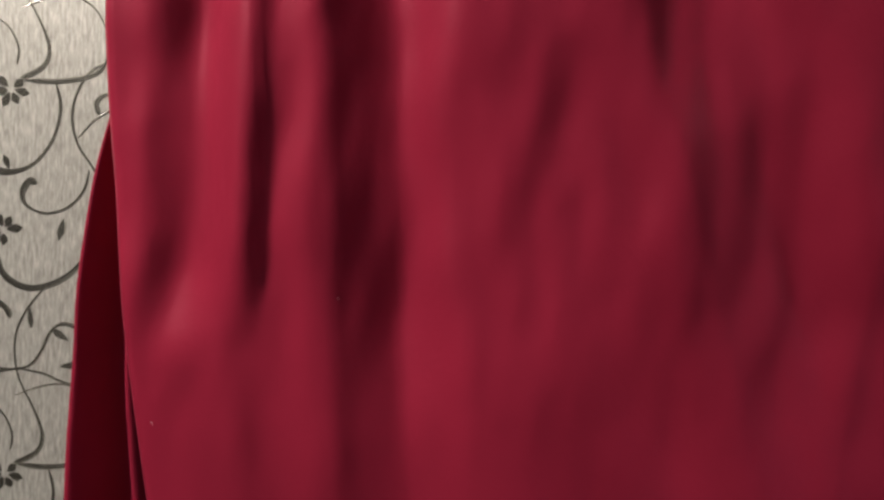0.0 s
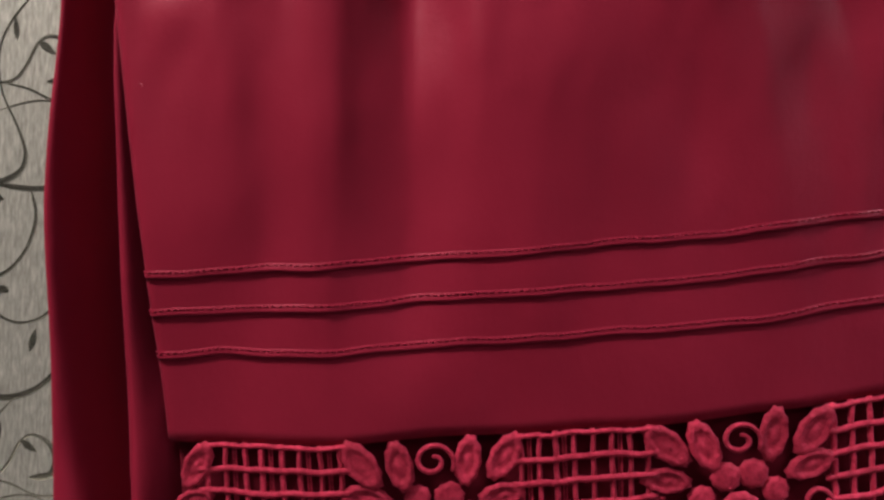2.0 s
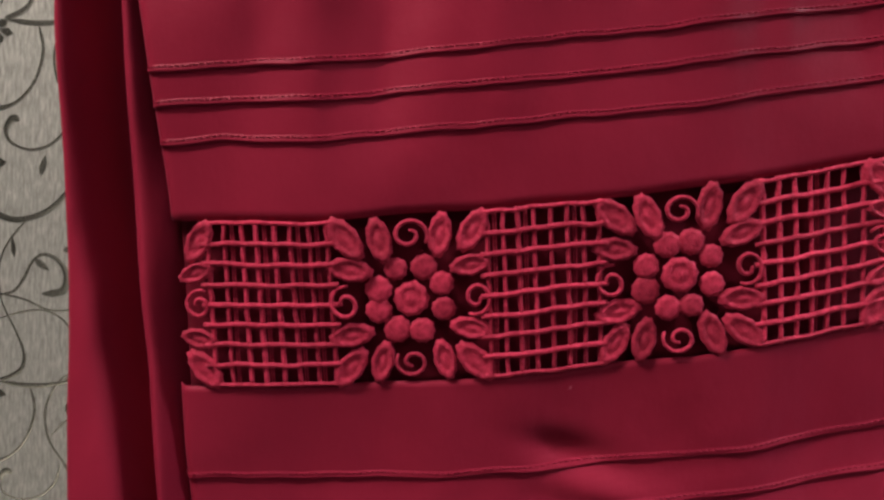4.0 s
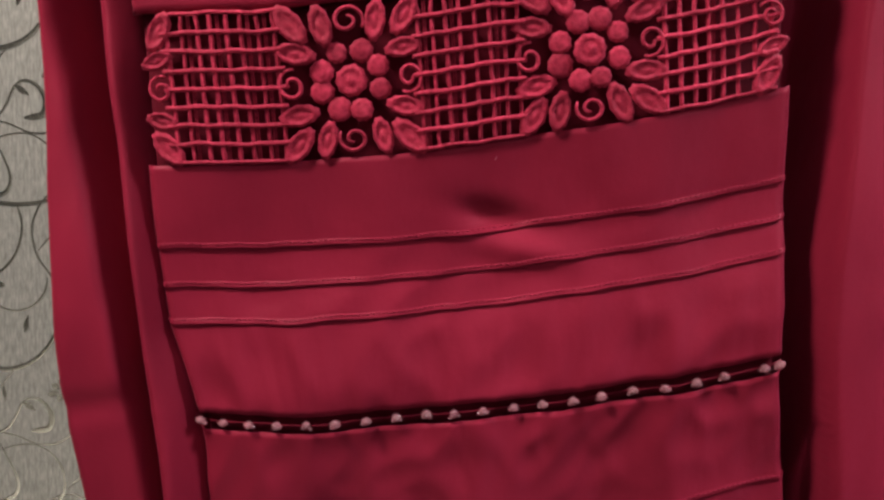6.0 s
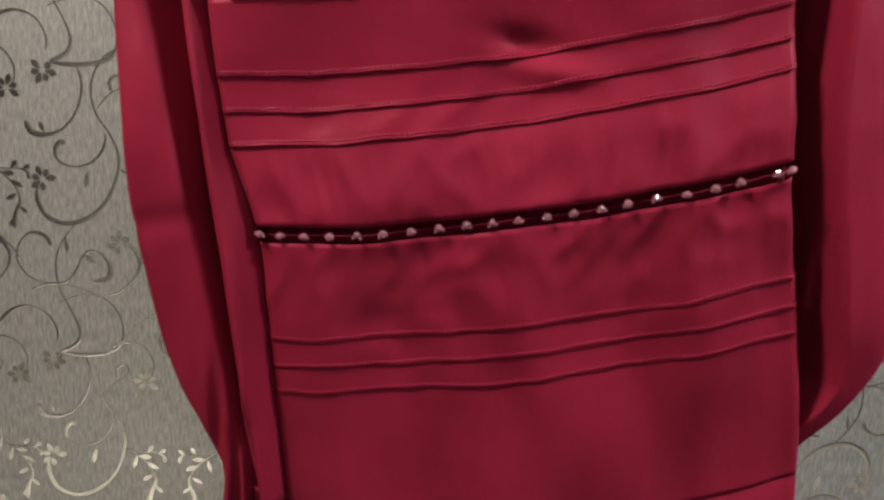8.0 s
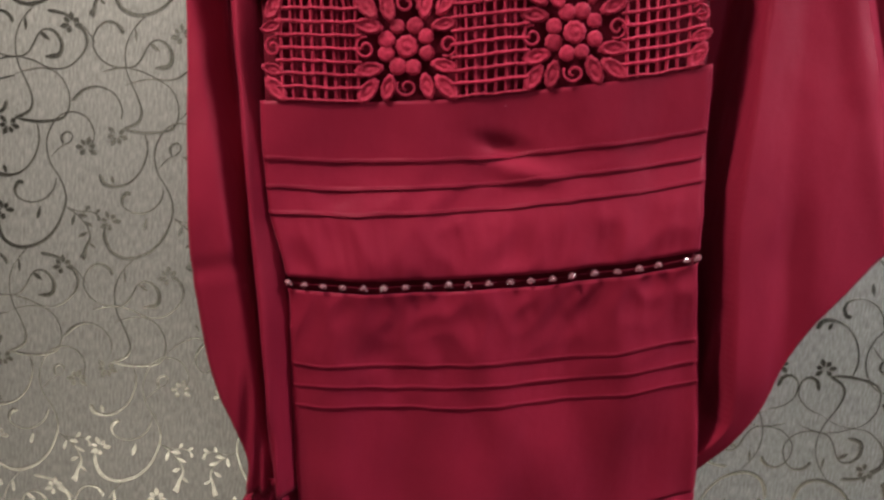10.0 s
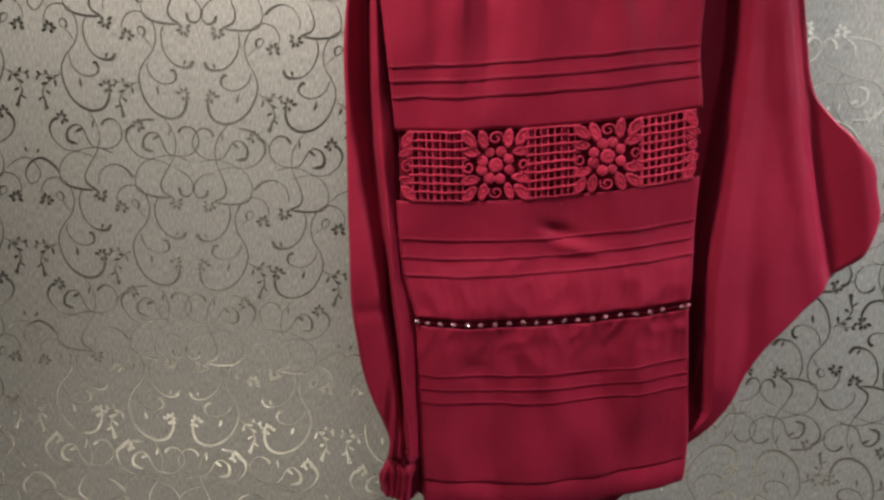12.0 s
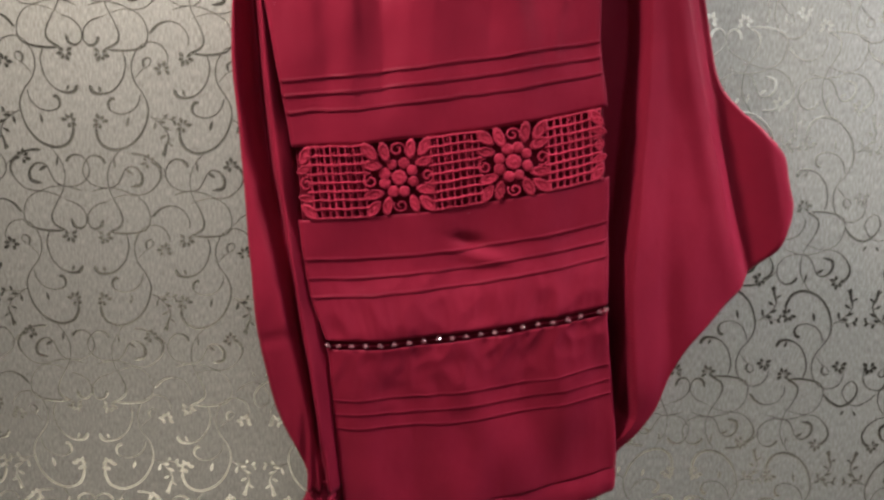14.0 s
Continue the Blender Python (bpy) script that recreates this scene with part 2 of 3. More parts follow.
def front(u, level, lift=0.0):
    """A place on the dress's front: u across, lift metres out of the cloth."""
    xl, xr = LEFT_X(level), RIGHT_X(level)
    x = xl + (xr - xl) * u
    z = level + RISE(level) * u - SAG(level) * max(0.0, math.sin(math.pi * u)) ** 0.8
    z += 0.0016 * wave(u * 7, level * 9, 3.0)
    y = DEPTH(level)
    high = 0.35 * step(1.335, 1.400, level) + 0.65 * step(1.385, 1.520, level)
    if high > 0:
        q = (1.64 - level) / 0.24
        for top, low, fall, climb, deep in PLEATS:
            d = x - (top + (low - top) * q) - 0.004 * wave(level * 9, top * 30)
            # a crisp brow, a falling side, a slow climb back
            y += high * deep * (min(1.0, max(0.0, d / fall)) ** 0.85 * (1 - step(fall, fall + climb, d)) - 0.25 * bell(d, -0.008, 0.014))
        # the gather beside the armhole
        side = step(1.490, 1.535, level)
        y += side * (0.011 * step(-0.072, -0.050, x) * (1 - step(-0.049, -0.026, x)) - 0.004 * bell(x, -0.025, 0.007) + 0.003 * step(-0.022, -0.018, x) * (1 - step(-0.010, 0.004, x)))
        y += high * 0.004 * wave(x * 22 + 1.3, level * 6, 21.0) + high * 0.0022 * wave(x * 70, level * 22, 23.0)
    y += 0.0050 * wave(u * 5 - level * 4, level * 7, 1.0) + 0.0018 * wave(u * 13, level * 16, 5.0)
    # crumples, strongest between the tucks and the beads
    y += 0.0022 * bell(level, 1.13, 0.065) * (abs(wave(u * 7 + level * 22, level * 30 - u * 9, 9.0)) * 2 - 0.5 + 0.5 * wave(u * 14 - level * 30, level * 44, 2.0))
    # short upright creases that die away above and below the open seam
    crease = 1 - abs(wave(u * 13 + 0.8 * wave(level * 20, u * 4), level * 7, 41.0)) * 4.0
    y -= 0.0011 * max(0.0, crease) ** 2 * (bell(level, 1.155, 0.024) + 0.8 * bell(level, 1.105, 0.020))
    # small puckers along the open seam
    y += 0.0019 * math.exp(-abs(level - BEADS) / 0.018) * wave(u * 34 + 2 * wave(u * 8, 4.0), level * 14, 31.0)
    if level < BEADS:
        y += 0.005 * wave(u * 6 + level * 3, level * 8, 8.0)
    # cloth pulled in under the lace
    pull = level - (1.223 - 0.10 * (u - 0.54))
    y += 0.0050 * bell(u, 0.545, 0.055) * bell(pull, 0.0, 0.0060) - 0.0042 * bell(u, 0.595, 0.080) * bell(pull, -0.015, 0.0075)
    edge = max(0.0, 1 - u / 0.012) ** 2 + max(0.0, 1 - (1 - u) / 0.012) ** 2
    y += 0.005 * edge
    if level > 1.66:
        y += (0.375 - y) * step(1.66, 1.82, level)
    return Vector((x, y - lift, z))


def front_sheet(low, high, nu, nv):
    return grid_sheet(lambda a, b: front(a, low + (high - low) * b), nu, nv)


dress = tagged(new("dress"), "long-sleeved dark red crepe dress hung flat against the wall", "dress")
bodice = part("bodice", front_sheet(LACE_TOP, 1.82, 110, 110), RED, dress, "gathered dark red bodice with soft vertical folds")
midriff = part("midriff_panel", front_sheet(BEADS + 0.004, LACE_LOW, 110, 40), RED, dress)
skirt = part("skirt_panel", front_sheet(HEM + 0.031, BEADS - 0.005, 110, 60), RED, dress)


def hem_place(a, b):
    p = front(a, HEM + 0.033 * b)
    p.y += 0.0012 - 0.0020 * math.sin(math.pi * b) - 0.002 * wave(a * 8, 2.0)
    return p


part("hem_band", grid_sheet(hem_place, 90, 8), RED, dress, "folded-up hem band")


# Dark sheets behind the lace and seam carry the shade of the gaps.
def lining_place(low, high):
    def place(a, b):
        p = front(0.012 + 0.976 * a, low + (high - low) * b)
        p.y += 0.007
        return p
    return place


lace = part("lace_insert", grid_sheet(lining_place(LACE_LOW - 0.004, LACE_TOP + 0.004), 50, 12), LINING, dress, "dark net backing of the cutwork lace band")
trim = part("bead_trim", grid_sheet(lining_place(BEADS - 0.008, BEADS + 0.007), 60, 4), LINING, dress, "dark sheet behind the open seam strung with crystal beads")


# ---------------------------------------------------------------- pintucks
def pintuck(level, owner, seed, wide=0.0019, tall=1.0):
    """A narrow sewn-down fold: flush above, standing out along its lower lip."""
    def at(u):
        return level + 0.0014 * wave(u * 6, seed) + 0.0008 * wave(u * 17, seed + 4)

    n = 120
    rows = [(0.0012, 0.0), (0.0004, 0.0006), (-wide * 0.5, 0.0012), (-wide, 0.0013), (-wide * 0.95, 0.0001)]
    bm = bmesh.new()
    strips = []
    for i in range(n + 1):
        u = i / n
        k = tall * (0.75 + 0.5 * wave(u * 9, seed + 9))
        strips.append([bm.verts.new(front(u, at(u) + d, h * k + 0.0002)) for d, h in rows])
    for i in range(n):
        for j in range(len(rows) - 1):
            bm.faces.new((strips[i][j], strips[i][j + 1], strips[i + 1][j + 1], strips[i + 1][j]))
    tuck = part("pintuck", bm, RED, owner)
    bm = bmesh.new()
    m = 118
    for i in range(m):
        u = (i + 0.5) / m
        a, b = front(u - 0.0030, at(u) + 0.0005, 0.0009), front(u + 0.0030, at(u) + 0.0004, 0.0009)
        rope(bm, [a, (a + b) / 2 + Vector((0, -0.0003, 0)), b], 0.00030, 4)
    seam = part("stitching", bm, RED, owner, "row of small machine stitches")
    tagged(seam, kind="stuff")
    return tuck


for k, level in enumerate((1.395, 1.380, 1.364)):
    pintuck(level, bodice, 11 + k)
for k, level in enumerate((1.217, 1.197, 1.179)):
    pintuck(level, midriff, 21 + k)
for k, level in enumerate((1.0745, 1.059, 1.0445)):
    pintuck(level, skirt, 31 + k, 0.0016, 0.55)

# ---------------------------------------------------------------- lace
LACE_TALL = LACE_TOP - LACE_LOW


def on_lace(u, w, lift=0.0):
    return front(u, LACE_TOP - LACE_TALL * w, lift)


def lace_cord(points, radius, name="cord"):
    bm = bmesh.new()
    rope(bm, points, radius)
    return part(name, bm, THREAD, lace)


for u0, u1 in ((0.045, 0.235), (0.43, 0.60), (0.795, 0.975)):
    for r in range(9):
        w = 0.015 + 0.97 * r / 8
        lace_cord([on_lace(u0 + (u1 - u0) * i / 26, w + 0.013 * wave(i * 0.22, r * 3.3 + u0 * 40), 0.0006 + 0.0005 * (i % 2)) for i in range(27)],
                  0.00125 if r not in (0, 8) else 0.0010)
    for c in range(8):
        uc = u0 + (u1 - u0) * (c + 0.5) / 8 + 0.0035 * wave(c * 3.1, u0 * 9)
        lace_cord([on_lace(uc + 0.0022 * wave(i * 0.7, c, 4.0) + 0.004 * (i / 20 - 0.5), i / 20, 0.0001) for i in range(21)],
                  0.00110 + 0.0003 * wave(c * 1.7, u0 * 7))
        if wave(c * 2.3, u0 * 17) > 0.22:
            for k in range(2):
                lace_cord([on_lace(uc + 0.007 + 0.0035 * k, i / 12, -0.0012) for i in range(13)], 0.00035, "loose_thread")


def dome(length, wide, tall, profile=(0.0, 1.0, 0.45, 0.35, 0.55, 0.7), rings=5, sides=20):
    """A padded, stitched leaf shape that points along x; its edge is a raised cord."""
    bm = bmesh.new()
    loops = []
    for r in range(rings + 1):
        q = 1 - r / rings
        h = tall * profile[r]
        loops.append([])
        for s in range(sides):
            a = 2 * math.pi * s / sides
            e = 1 - 0.30 * abs(math.cos(a)) ** 3 * abs(math.sin(a))
            ripple = 1 + 0.10 * ((s % 2) - 0.5) if r < 3 else 1 - 0.06 * ((s % 3) - 1)
            loops[-1].append(bm.verts.new((length / 2 * q * math.cos(a) * ripple, -h, wide / 2 * q * math.sin(a) * e * ripple)) if q > 0 else None)
    top = bm.verts.new((0, -tall * profile[rings], 0))
    for r in range(rings - 1):
        for s in range(sides):
            bm.faces.new((loops[r][s], loops[r][(s + 1) % sides], loops[r + 1][(s + 1) % sides], loops[r + 1][s]))
    for s in range(sides):
        bm.faces.new((loops[rings - 1][s], loops[rings - 1][(s + 1) % sides], top))
    bmesh.ops.recalc_face_normals(bm, faces=bm.faces)
    return bm


def curl(radius):
    """An open embroidered scroll."""
    bm = bmesh.new()
    pts = [Vector((radius * (1.05 - 0.80 * k / 26) * math.cos(q), -0.0014, radius * (1.15 - 0.85 * k / 26) * math.sin(q))) for k, q in ((k, -2.2 + 8.4 * k / 26) for k in range(27))]
    rope(bm, pts, 0.00105, 5, 0.35)
    return bm


def shared(name, bm, mat):
    me = bpy.data.meshes.new(name)
    bm.to_mesh(me)
    bm.free()
    me.materials.append(mat)
    for f in me.polygons:
        f.use_smooth = True
    return me


PETAL, DISC, RING = shared("petal", dome(0.0212, 0.0108, 0.0022), THREAD), shared("knot", dome(0.0116, 0.0116, 0.0021, (0.0, 0.7, 0.75, 0.8, 0.85, 0.85)), THREAD), shared("flower_centre", dome(0.0160, 0.0160, 0.0026, (0.0, 0.85, 0.5, 0.55, 0.8, 0.85)), THREAD)
SCROLL = shared("scroll", curl(0.0072), THREAD)


def lay(name, mesh, u0, w0, dx, dz, turn, size=1.0, flip=1):
    """Lay an embroidered piece dx, dz metres off a place on the lace."""
    wide = RIGHT_X(1.29) - LEFT_X(1.29)
    u, w = u0 + dx / wide, w0 - dz / LACE_TALL
    p, q = on_lace(u, w, 0.0002), on_lace(u + 0.02, w)
    tilt = math.degrees(math.atan2(q.z - p.z, q.x - p.x))
    ob = new(name, mesh)
    ob.parent = lace
    ob.matrix_basis = pose(*p, 0, 0, 0) @ pose(0, 0, 0, 0, -(turn + tilt), 0) @ Matrix.Diagonal((size * flip, 1, size, 1))
    return ob


def lace_flower(u0, w0, seed):
    rnd = random.Random(seed)

    def j(a):
        return rnd.uniform(-a, a)
    lay("flower_centre", RING, u0, w0, 0, 0, j(20))
    for k in range(8):
        a = math.radians(45 * k + 22 + j(5))
        lay("knot", DISC, u0, w0, 0.0150 * math.cos(a), 0.0146 * math.sin(a), j(60), 1 + j(0.10))
    for sx in (-1, 1):
        for sz in (-1, 1):
            lay("petal", PETAL, u0, w0, sx * 0.0275 + j(0.001), sz * 0.0280 + j(0.001), sx * sz * 52 + j(8), 1.05 + j(0.07))
            lay("petal", PETAL, u0, w0, sx * 0.0135 + j(0.001), sz * 0.0270 + j(0.001), 90 - sx * sz * 12 + j(6), 0.98 + j(0.07))
            lay("petal", PETAL, u0, w0, sx * 0.0265 + j(0.001), sz * 0.0140 + j(0.001), sx * sz * 14 + j(8), 0.96 + j(0.07))
    for dx, dz, turn in ((0, 0.0275, 90), (0, -0.0275, -90), (0.0285, 0, 10), (-0.0285, 0, 190)):
        lay("scroll", SCROLL, u0, w0, dx, dz, turn + j(12), 0.95 + j(0.08))


lace_flower(0.333, 0.50, 1)
lace_flower(0.695, 0.50, 2)
for u0, s in ((0.040, 1), (0.964, -1)):
    lay("petal", PETAL, u0, 0.5, 0.001 * s, 0.0275, s * 62, 1.0)
    lay("petal", PETAL, u0, 0.5, -0.001 * s, 0.0140, 20 * s, 0.80)
    lay("scroll", SCROLL, u0, 0.5, 0.0, 0.0, 190, 0.85, s)
    lay("petal", PETAL, u0, 0.5, -0.001 * s, -0.0150, -15 * s, 0.80)
    lay("petal", PETAL, u0, 0.5, 0.001 * s, -0.0285, -50 * s, 1.05)


# ---------------------------------------------------------------- beads
def crystal_bead():
    """A faceted rondelle with its axis along x."""
    bm = bmesh.new()
    rings = []
    for x, r in ((-0.0024, 0.0009), (-0.0013, 0.0021), (0.0, 0.0027), (0.0013, 0.0021), (0.0024, 0.0009)):
        rings.append([bm.verts.new((x, r * math.cos(a), r * math.sin(a))) for a in (2 * math.pi * (s + (0.5 if abs(x) == 0.0013 else 0)) / 7 for s in range(7))])
    for a, b in zip(rings, rings[1:]):
        for s in range(7):
            bm.faces.new((a[s], a[(s + 1) % 7], b[(s + 1) % 7], b[s]))
    bm.faces.new(rings[0][::-1])
    bm.faces.new(rings[-1])
    me = shared("bead", bm, CRYSTAL)
    for f in me.polygons:
        f.use_smooth = False
    return me


BEAD = crystal_bead()
rnd = random.Random(5)
lace_cord_points = [front(i / 40, BEADS - 0.0005, -0.001) for i in range(41)]
bm = bmesh.new()
rope(bm, lace_cord_points, 0.0005, 4)
part("bead_string", bm, LINING, trim)
for k in range(21):
    u = (0.006 if k == 0 else 0.966 if k == 19 else 0.988 if k == 20 else 0.045 + (k - 1) * 0.0505) + rnd.uniform(-0.003, 0.003)
    # two small beads added beside each crystal stand for its three-lobed glint
    for du, size in ((0.0, 0.95), (-0.0062, 0.45), (0.0062, 0.45)):
        ob = new("bead" if du == 0 else "side_glint_bead", BEAD)
        ob.parent = trim
        spot = front(min(0.996, max(0.004, u + du)), BEADS - (0.0003 if du == 0 else 0.0014) + rnd.uniform(-0.0006, 0.0006), 0.0006)
        ob.matrix_basis = (pose(*spot, rnd.uniform(0, 360), rnd.uniform(-30, 20), rnd.uniform(-25, 25))
                           @ Matrix.Diagonal((size * rnd.uniform(0.85, 1.15), size * rnd.uniform(0.8, 1.0), size * rnd.uniform(0.8, 1.05), 1)))

# ---------------------------------------------------------------- sleeves
OUT_L = knots([(0.900, -0.024), (0.930, -0.021), (0.957, -0.0195), (0.975, -0.0165), (0.993, -0.0155), (1.014, -0.023), (1.05, -0.043), (1.08, -0.055), (1.11, -0.063), (1.14, -0.071), (1.20, -0.079), (1.26, -0.088), (1.35, -0.099), (1.425, -0.107), (1.511, -0.1075), (1.562, -0.105), (1.650, -0.096), (1.80, -0.090)])
VALLEY_L = knots([(0.90, 0.014), (1.05, -0.009), (1.11, -0.0225), (1.14, -0.0305), (1.20, -0.0435), (1.26, -0.0590), (1.32, -0.0730), (1.38, -0.0820), (1.44, -0.0880), (1.50, -0.0930), (1.80, -0.0910)])
VALLEY_W = knots([(0.90, 0.003), (1.05, 0.0025), (1.11, 0.0035), (1.20, 0.0060), (1.26, 0.0078), (1.38, 0.0095), (1.50, 0.0110), (1.80, 0.0120)])
# the forearms swing forward of the wall
FORWARD_L = knots([(0.90, 0.287), (1.05, 0.287), (1.14, 0.298), (1.20, 0.306), (1.27, 0.323), (1.40, 0.335), (1.80, 0.338)])


def sleeve_left(a, b):
    z = 0.978 + 0.822 * b
    x0, x1 = OUT_L(z), LEFT_X(z) + 0.030
    x = x0 + (x1 - x0) * a
    v, w = VALLEY_L(z), VALLEY_W(z)
    y = FORWARD_L(z) + 0.006 * (1 - min(1.0, a / 0.06)) ** 2.2
    y += 0.034 * (0.25 + 0.75 * step(0.995, 1.085, z)) * bell(x, v, w)
    # past the valley a rounded ridge that falls back behind the front
    start = v + w * 0.9
    if x > start:
        q = min(1.0, (x - start) / max(0.012, LEFT_X(z) + 0.004 - start))
        y += 0.030 * q ** 3.2 - 0.006 * bell(q, 0.25, 0.25)
    y += 0.0045 * wave(x * 22, z * 6, 2.0) + 0.002 * wave(x * 60, z * 18, 6.0)
    low = 1 - step(0.985, 1.08, z)
    y += low * 0.0055 * math.sin(x * 520 + 5 * wave(x * 30, z * 9)) * (1 - abs(2 * a - 1)) ** 0.5 * (1 - step(LEFT_X(z) - 0.012, LEFT_X(z) - 0.003, x))
    # crease at the elbow
    y += 0.0022 * bell(z, 1.132 + 0.25 * (x + 0.07), 0.006) * (1 if x < v else 0.2)
    y += (0.385 - y) * step(1.62, 1.80, z)
    return Vector((x, min(y, 0.396), z))


sleeve = part("sleeve", grid_sheet(sleeve_left, 70, 170), RED, dress, "narrow dark red sleeve hanging in long folds")


def cuff_place(a, b):
    z = 0.938 + 0.050 * b
    x0 = OUT_L(z) - 0.004 * bell(b, 0.35, 0.25)
    x = x0 + (0.055 - x0) * a
    pinch = bell(b, 0.80, 0.12)
    y = FORWARD_L(z) + 0.002 + 0.009 * (1 - min(1.0, a / 0.10)) ** 2.2 + 0.008 * pinch + 0.030 * step(0.40, 0.56, a)
    y += (0.0018 - 0.0006 * pinch) * math.sin(x * 900 + 5.0 * wave(x * 45, b * 2)) + 0.0030 * wave(x * 130, b * 2.2, 7.0)
    return Vector((x, min(y, 0.396), z - 0.25 * (x + 0.03) * (1 - b)))


part("cuff", grid_sheet(cuff_place, 110, 22), RED, sleeve, "gathered elastic cuff")

OUT_R = knots([(0.975, 0.290), (1.02, 0.308), (1.05, 0.331), (1.08, 0.348), (1.11, 0.358), (1.14, 0.372), (1.17, 0.396), (1.20, 0.421), (1.23, 0.451), (1.25, 0.467), (1.290, 0.478), (1.320, 0.471), (1.342, 0.466), (1.370, 0.442), (1.389, 0.421), (1.416, 0.400), (1.462, 0.386), (1.519, 0.372), (1.65, 0.335), (1.80, 0.30)])
VALLEY_R = knots([(0.98, 0.318), (1.03, 0.320), (1.07, 0.321), (1.11, 0.3165), (1.20, 0.308), (1.30, 0.313), (1.445, 0.316), (1.60, 0.300), (1.80, 0.290)])
FORWARD_R = knots([(0.98, 0.312), (1.02, 0.307), (1.06, 0.298), (1.10, 0.293), (1.20, 0.304), (1.30, 0.320), (1.45, 0.335), (1.80, 0.340)])


def sleeve_right(a, b):
    z = 0.980 + 0.82 * b
    x0, x1 = 0.235, OUT_R(z)
    x = x0 + (x1 - x0) * a
    v = min(VALLEY_R(z), x1 - 0.016)
    y = 0.386 - (0.386 - FORWARD_R(z)) * step(v - 0.011, v + 0.003, x)
    if x > v:
        d = (x1 - x) / max(0.02, x1 - v)
        y += 0.006 * (1 - min(1.0, d / 0.06)) ** 2.0
        fold = 0.362 + (1.45 - z) * 0.26
        y += step(1.10, 1.24, z) * (0.020 * min(1.0, max(0.0, (x - fold) / 0.018)) * (1 - step(0.020, 0.062, x - fold)) - 0.004 * bell(x, fold - 0.010, 0.012))
        second = 0.325 + (1.45 - z) * 0.06
        y += 0.0025 * bell(x, second + 0.012, 0.012)
        third = 0.345 + (1.25 - z) * 0.05
        y += 0.004 * bell(x, third, 0.012) * (1 - step(1.18, 1.32, z))
    y += 0.0045 * wave(x * 18, z * 6, 12.0) + 0.0015 * wave(x * 50, z * 20, 16.0)
    y += (0.385 - y) * step(1.62, 1.80, z)
    return Vector((x, min(y, 0.396), z))


part("sleeve", grid_sheet(sleeve_right, 170, 170), RED, dress, "wide puffed dark red sleeve folded back on itself")


def back_place(a, b):
    z = 0.835 + 0.34 * b
    x0, x1 = 0.035, min(0.262, 0.158 + 0.60 * (z - 0.82) + 0.030)
    x = x0 + (x1 - x0) * a
    y = 0.352 + 0.006 * math.sin(x * 210 + 2 * wave(x * 20, z * 4)) + 0.004 * wave(x * 30, z * 8)
    return Vector((x, y, z))


part("back_panel", grid_sheet(back_place, 60, 40), RED, dress, "longer back of the skirt behind the hem")


# a few specks of lint caught in the weave
LINT = plain_material("pale_lint", (0.36, 0.16, 0.19), (0.48, 0.25, 0.28), 0.9, 300.0)
for u, level, owner in ((0.030, 1.468, bodice), (0.272, 1.512, bodice), (0.55, 1.249, midriff)):
    bm = bmesh.new()
    a = front(u, level, 0.0006)
    rope(bm, [a + Vector((0.0005 * k - 0.0005, 0, 0.0007 * math.sin(k * 2.1 + u * 20))) for k in range(3)], 0.00016, 4)
    part("lint", bm, LINT, owner, "pale speck of lint")


# ---------------------------------------------------------------- wallpaper vines
UNIT = 0.00067
STROKES = [
    (3.6, [(21, 2), (18, 20), (27, 37), (44, 43), (61, 37), (73, 20), (77, 0), (72, -21), (60, -38), (52, -55), (51, -73), (60, -100), (75, -119), (92, -129), (110, -132), (127, -124), (135, -107), (134, -94)]),
    (2.6, [(72, -16), (60, -2), (48, 6), (45, 14), (51, 18), (58, 12), (56, 2)]),
    (3.8, [(63, -40), (67, -56), (79, -69), (96, -74), (111, -69), (115, -59), (110, -50), (104, -51)]),
]
STROKES += [
    (2.8, [(94, -129), (108, -146), (117, -164), (119, -182), (115, -203), (103, -226), (96, -244), (98, -257), (108, -265), (118, -269)]),
    (4.0, [(146, -203), (128, -197), (108, -193), (98, -181), (91, -166), (82, -159), (70, -162), (62, -174), (65, -188), (82, -192)]),
    (3.4, [(112, -195), (134, -195), (150, -187), (159, -172), (156, -155), (145, -144), (133, -144), (125, -150), (123, -156)]),
    (3.4, [(116, -195), (96, -198), (76, -205), (55, -202), (38, -187), (31, -170), (36, -156), (45, -151)]),
]
STROKES += [
    (2.8, [(118, -216), (97, -208), (78, -206), (62, -214), (52, -230), (50, -248), (56, -262), (70, -268), (92, -271), (116, -270)]),
    (4.4, [(90, 25), (86, 6), (92, -18), (106, -36), (123, -43), (138, -41), (144, -30)]),
    (3.4, [(50, -74), (36, -83), (23, -96), (18, -110), (23, -124), (25, -140)]),
    (2.8, [(48, -77), (32, -79), (18, -78), (9, -82), (8, -89)]),
]
# the column beside the knot links on to its neighbour; the outer column closes against its own mirror image
LINK = [
    (3.2, [(156, -170), (165, -158), (178, -147), (196, -139), (216, -137)]),
    (3.0, [(121, -259), (120, -245), (130, -228), (149, -221), (168, -227), (182, -242)]),
]
CLOSE = [(3.6, [(118, -218), (138, -225), (151, -239), (152, -256), (143, -265), (132, -261), (128, -249)])]
LOOP = [(3.2, [(-48, -251), (-33, -235), (-13, -225), (4, -231), (16, -250), (10, -265), (0, -270), (-9, -261), (-10, -247), (0, -231), (17, -223), (37, -232), (50, -246)])]
BLOOMS = [(27, 1, 80), (129, -88, 40), (51, -150, 60), (125, 20, -90)]
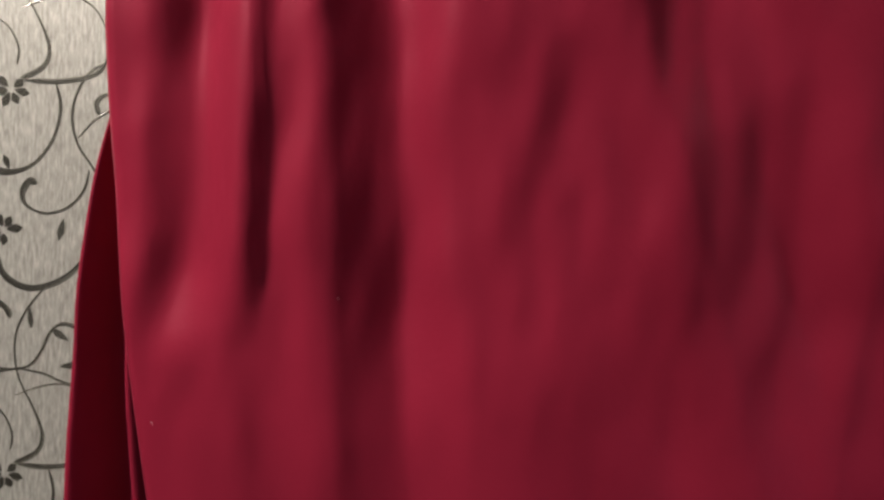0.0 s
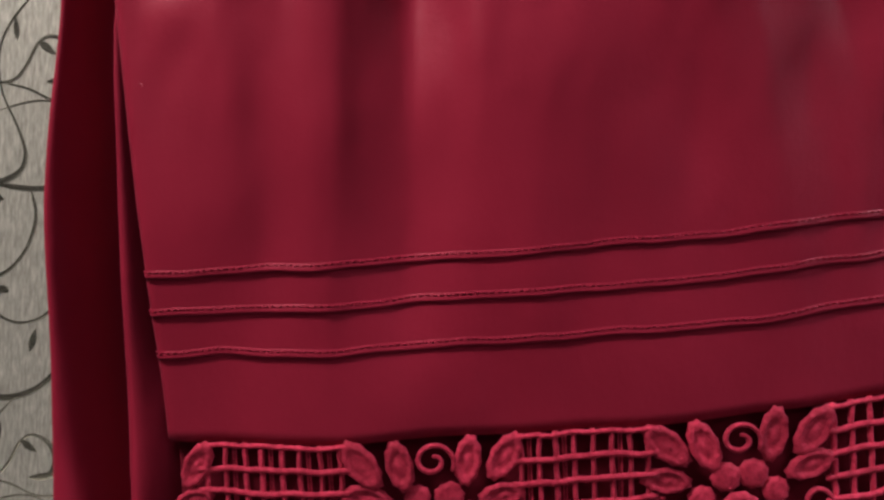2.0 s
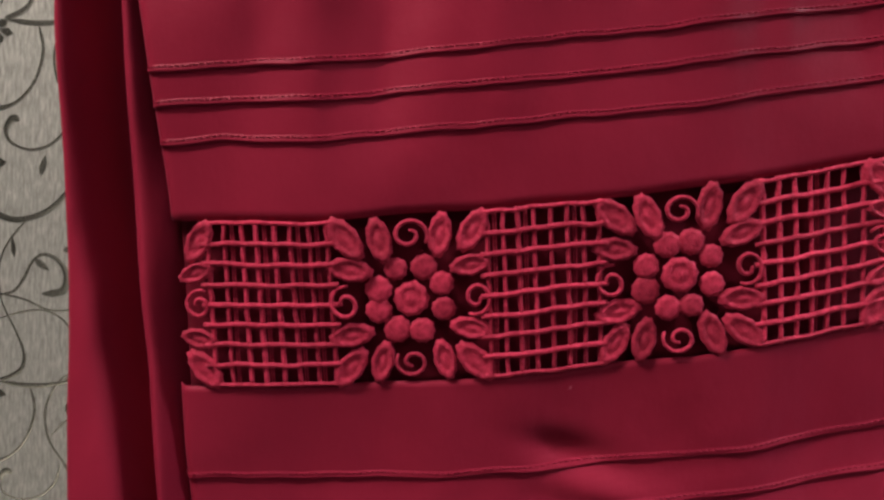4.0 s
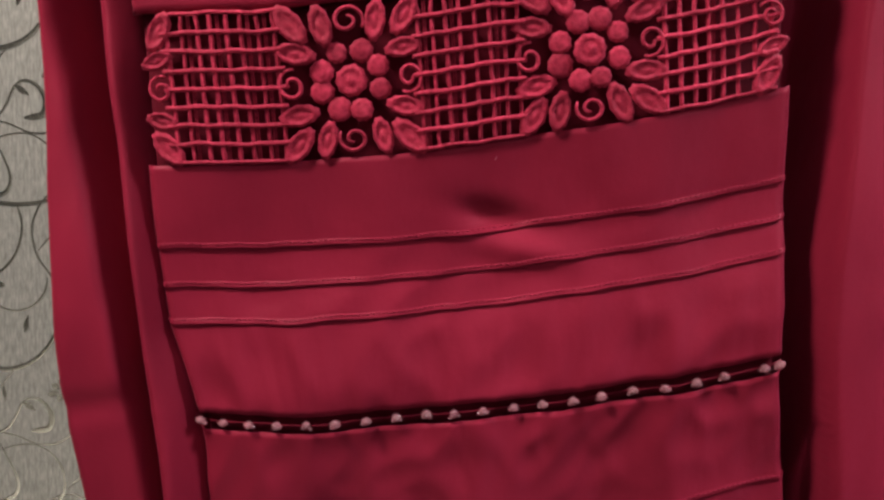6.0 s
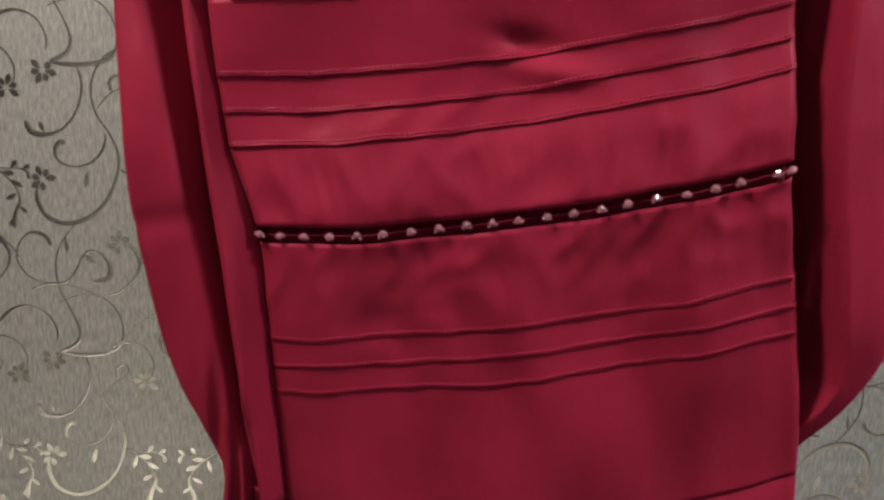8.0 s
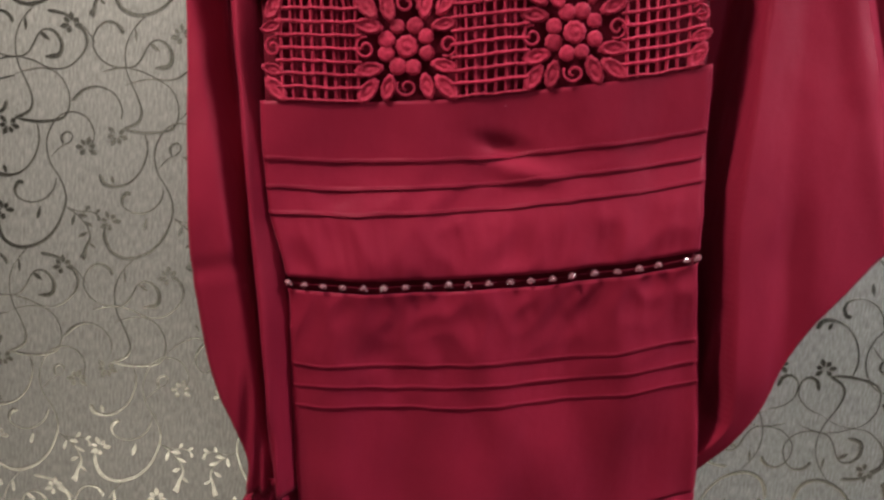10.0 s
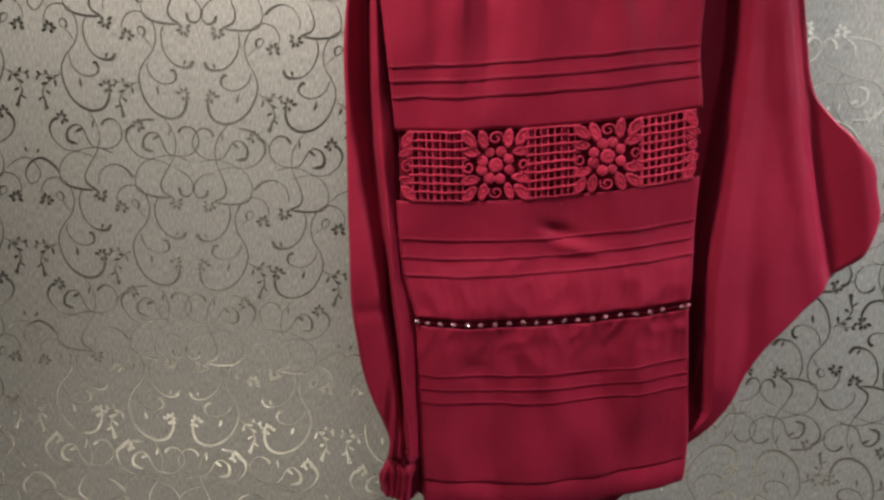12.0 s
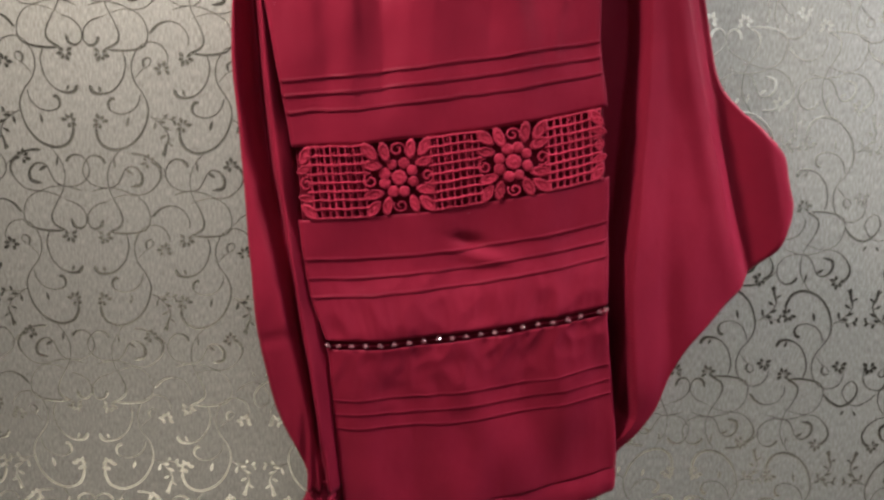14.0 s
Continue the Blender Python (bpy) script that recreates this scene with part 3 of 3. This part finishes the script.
LEAVES = [(82, -77, 86, -95, 5), (76, -172, 90, -163, 6), (36, -83, 22, -84, 6), (28, -90, 14, -97, 5), (38, -82, 42, -98, 5), (21, -104, 33, -111, 5), (20, -116, 10, -124, 4), (14, -79, 6, -74, 5), (26, -78, 20, -70, 5), (108, -146, 106, -164, 4), (24, -128, 30, -138, 4), (126, -41, 130, -30, 5)]
RELIEF = 0.00009


def ribbon(bm, pts, width, flip):
    """A raised stroke, domed across, with pointed start and thick, rounded end."""
    fine = []
    n = len(pts)
    for i in range(n - 1):
        p0, p1, p2, p3 = (Vector(pts[max(0, min(n - 1, i + k))]) for k in (-1, 0, 1, 2))
        for k in range(4):
            q = k / 4
            fine.append(0.5 * (2 * p1 + (p2 - p0) * q + (2 * p0 - 5 * p1 + 4 * p2 - p3) * q * q + (3 * p1 - p0 - 3 * p2 + p3) * q ** 3))
    fine.append(Vector(pts[-1]))
    rows = []
    for i, p in enumerate(fine):
        d = (fine[min(len(fine) - 1, i + 1)] - fine[max(0, i - 1)]).normalized()
        q = i / (len(fine) - 1)
        w = width * (0.42 + 0.75 * step(0.45, 0.9, q)) * (1 - step(0.94, 1.0, q) * 0.75) * min(1, 0.35 + q * 8)
        s = Vector((-d.y, d.x)) * w / 2
        rows.append([bm.verts.new(((p.x + s.x * k) * UNIT * flip, -RELIEF * (1 - k * k), (p.y + s.y * k) * UNIT)) for k in (-1, -0.6, 0, 0.6, 1)])
    for a, b in zip(rows, rows[1:]):
        for k in range(4):
            f = (a[k], a[k + 1], b[k + 1], b[k])
            bm.faces.new(f if flip > 0 else f[::-1])


def leaf(bm, x0, z0, x1, z1, wide, flip):
    d = Vector((x1 - x0, z1 - z0))
    s = Vector((-d.y, d.x)).normalized() * wide / 2
    a, b = Vector((x0, z0)), Vector((x1, z1))
    ring = [a, a + d * 0.35 + s * 0.8, a + d * 0.65 + s, b, a + d * 0.65 - s, a + d * 0.35 - s * 0.8]
    top = [bm.verts.new((p.x * UNIT * flip, -RELIEF, p.y * UNIT)) for p in ring]
    bm.faces.new(top)


def bloom(bm, x, z, turn, flip):
    for k in range(6):
        a = math.radians(turn + 52 * k - 130)
        r = 12 + 3 * (k % 2)
        leaf(bm, x + 2.5 * math.cos(a), z + 2.5 * math.sin(a), x + r * math.cos(a), z + r * math.sin(a), 6.5, flip)


def vine_mesh(strokes, blooms, leaves, flip):
    bm = bmesh.new()
    for width, pts in strokes:
        ribbon(bm, pts, width * 1.25, flip)
    for x, z, turn in blooms:
        bloom(bm, x, z, turn, flip)
    for row in leaves:
        leaf(bm, *row, flip)
    for f in bm.faces:
        f.normal_update()
        if f.normal.y > 0:
            f.normal_flip()
    return shared("vine", bm, FOIL)


INNER = [vine_mesh(STROKES + LINK, BLOOMS, LEAVES, s) for s in (1, -1)]
OUTER = [vine_mesh(STROKES + CLOSE, BLOOMS, LEAVES, s) for s in (1, -1)]
KNOT = vine_mesh(LOOP, [], [(-8, -216, -14, -206, 4), (8, -216, 14, -206, 4)], 1)
HALF, COLUMN, TALL = 0.1935, 0.0905, 0.1995


def vine(mesh, x, z, turned):
    ob = new("vine", mesh)
    ob.parent = wall
    ob.matrix_basis = pose(x, WALL_Y - 0.0002, z, 0, 180 if turned else 0, 0)


def strip(axis, height, x0, x1, turned):
    """One length of paper: mirrored pairs of vine columns round each axis; every second length hangs upside down."""
    s = -1 if turned else 1
    for row in range(-4, 4):
        z = height + row * TALL
        for k in range(-6, 7):
            centre = axis + 2 * HALF * k
            if x0 < centre < x1:
                vine(KNOT, centre, z, turned)
            for c, pair in enumerate((INNER, OUTER)):
                for side, mesh in zip((1, -1), pair):
                    x = centre + s * side * COLUMN * c
                    if x0 < x + s * side * 0.05 < x1:
                        vine(mesh, x, z, turned)


SEAM = 0.24
strip(-0.474, 1.404, -0.95, SEAM, False)
strip(0.611, 1.100, SEAM, 1.05, True)
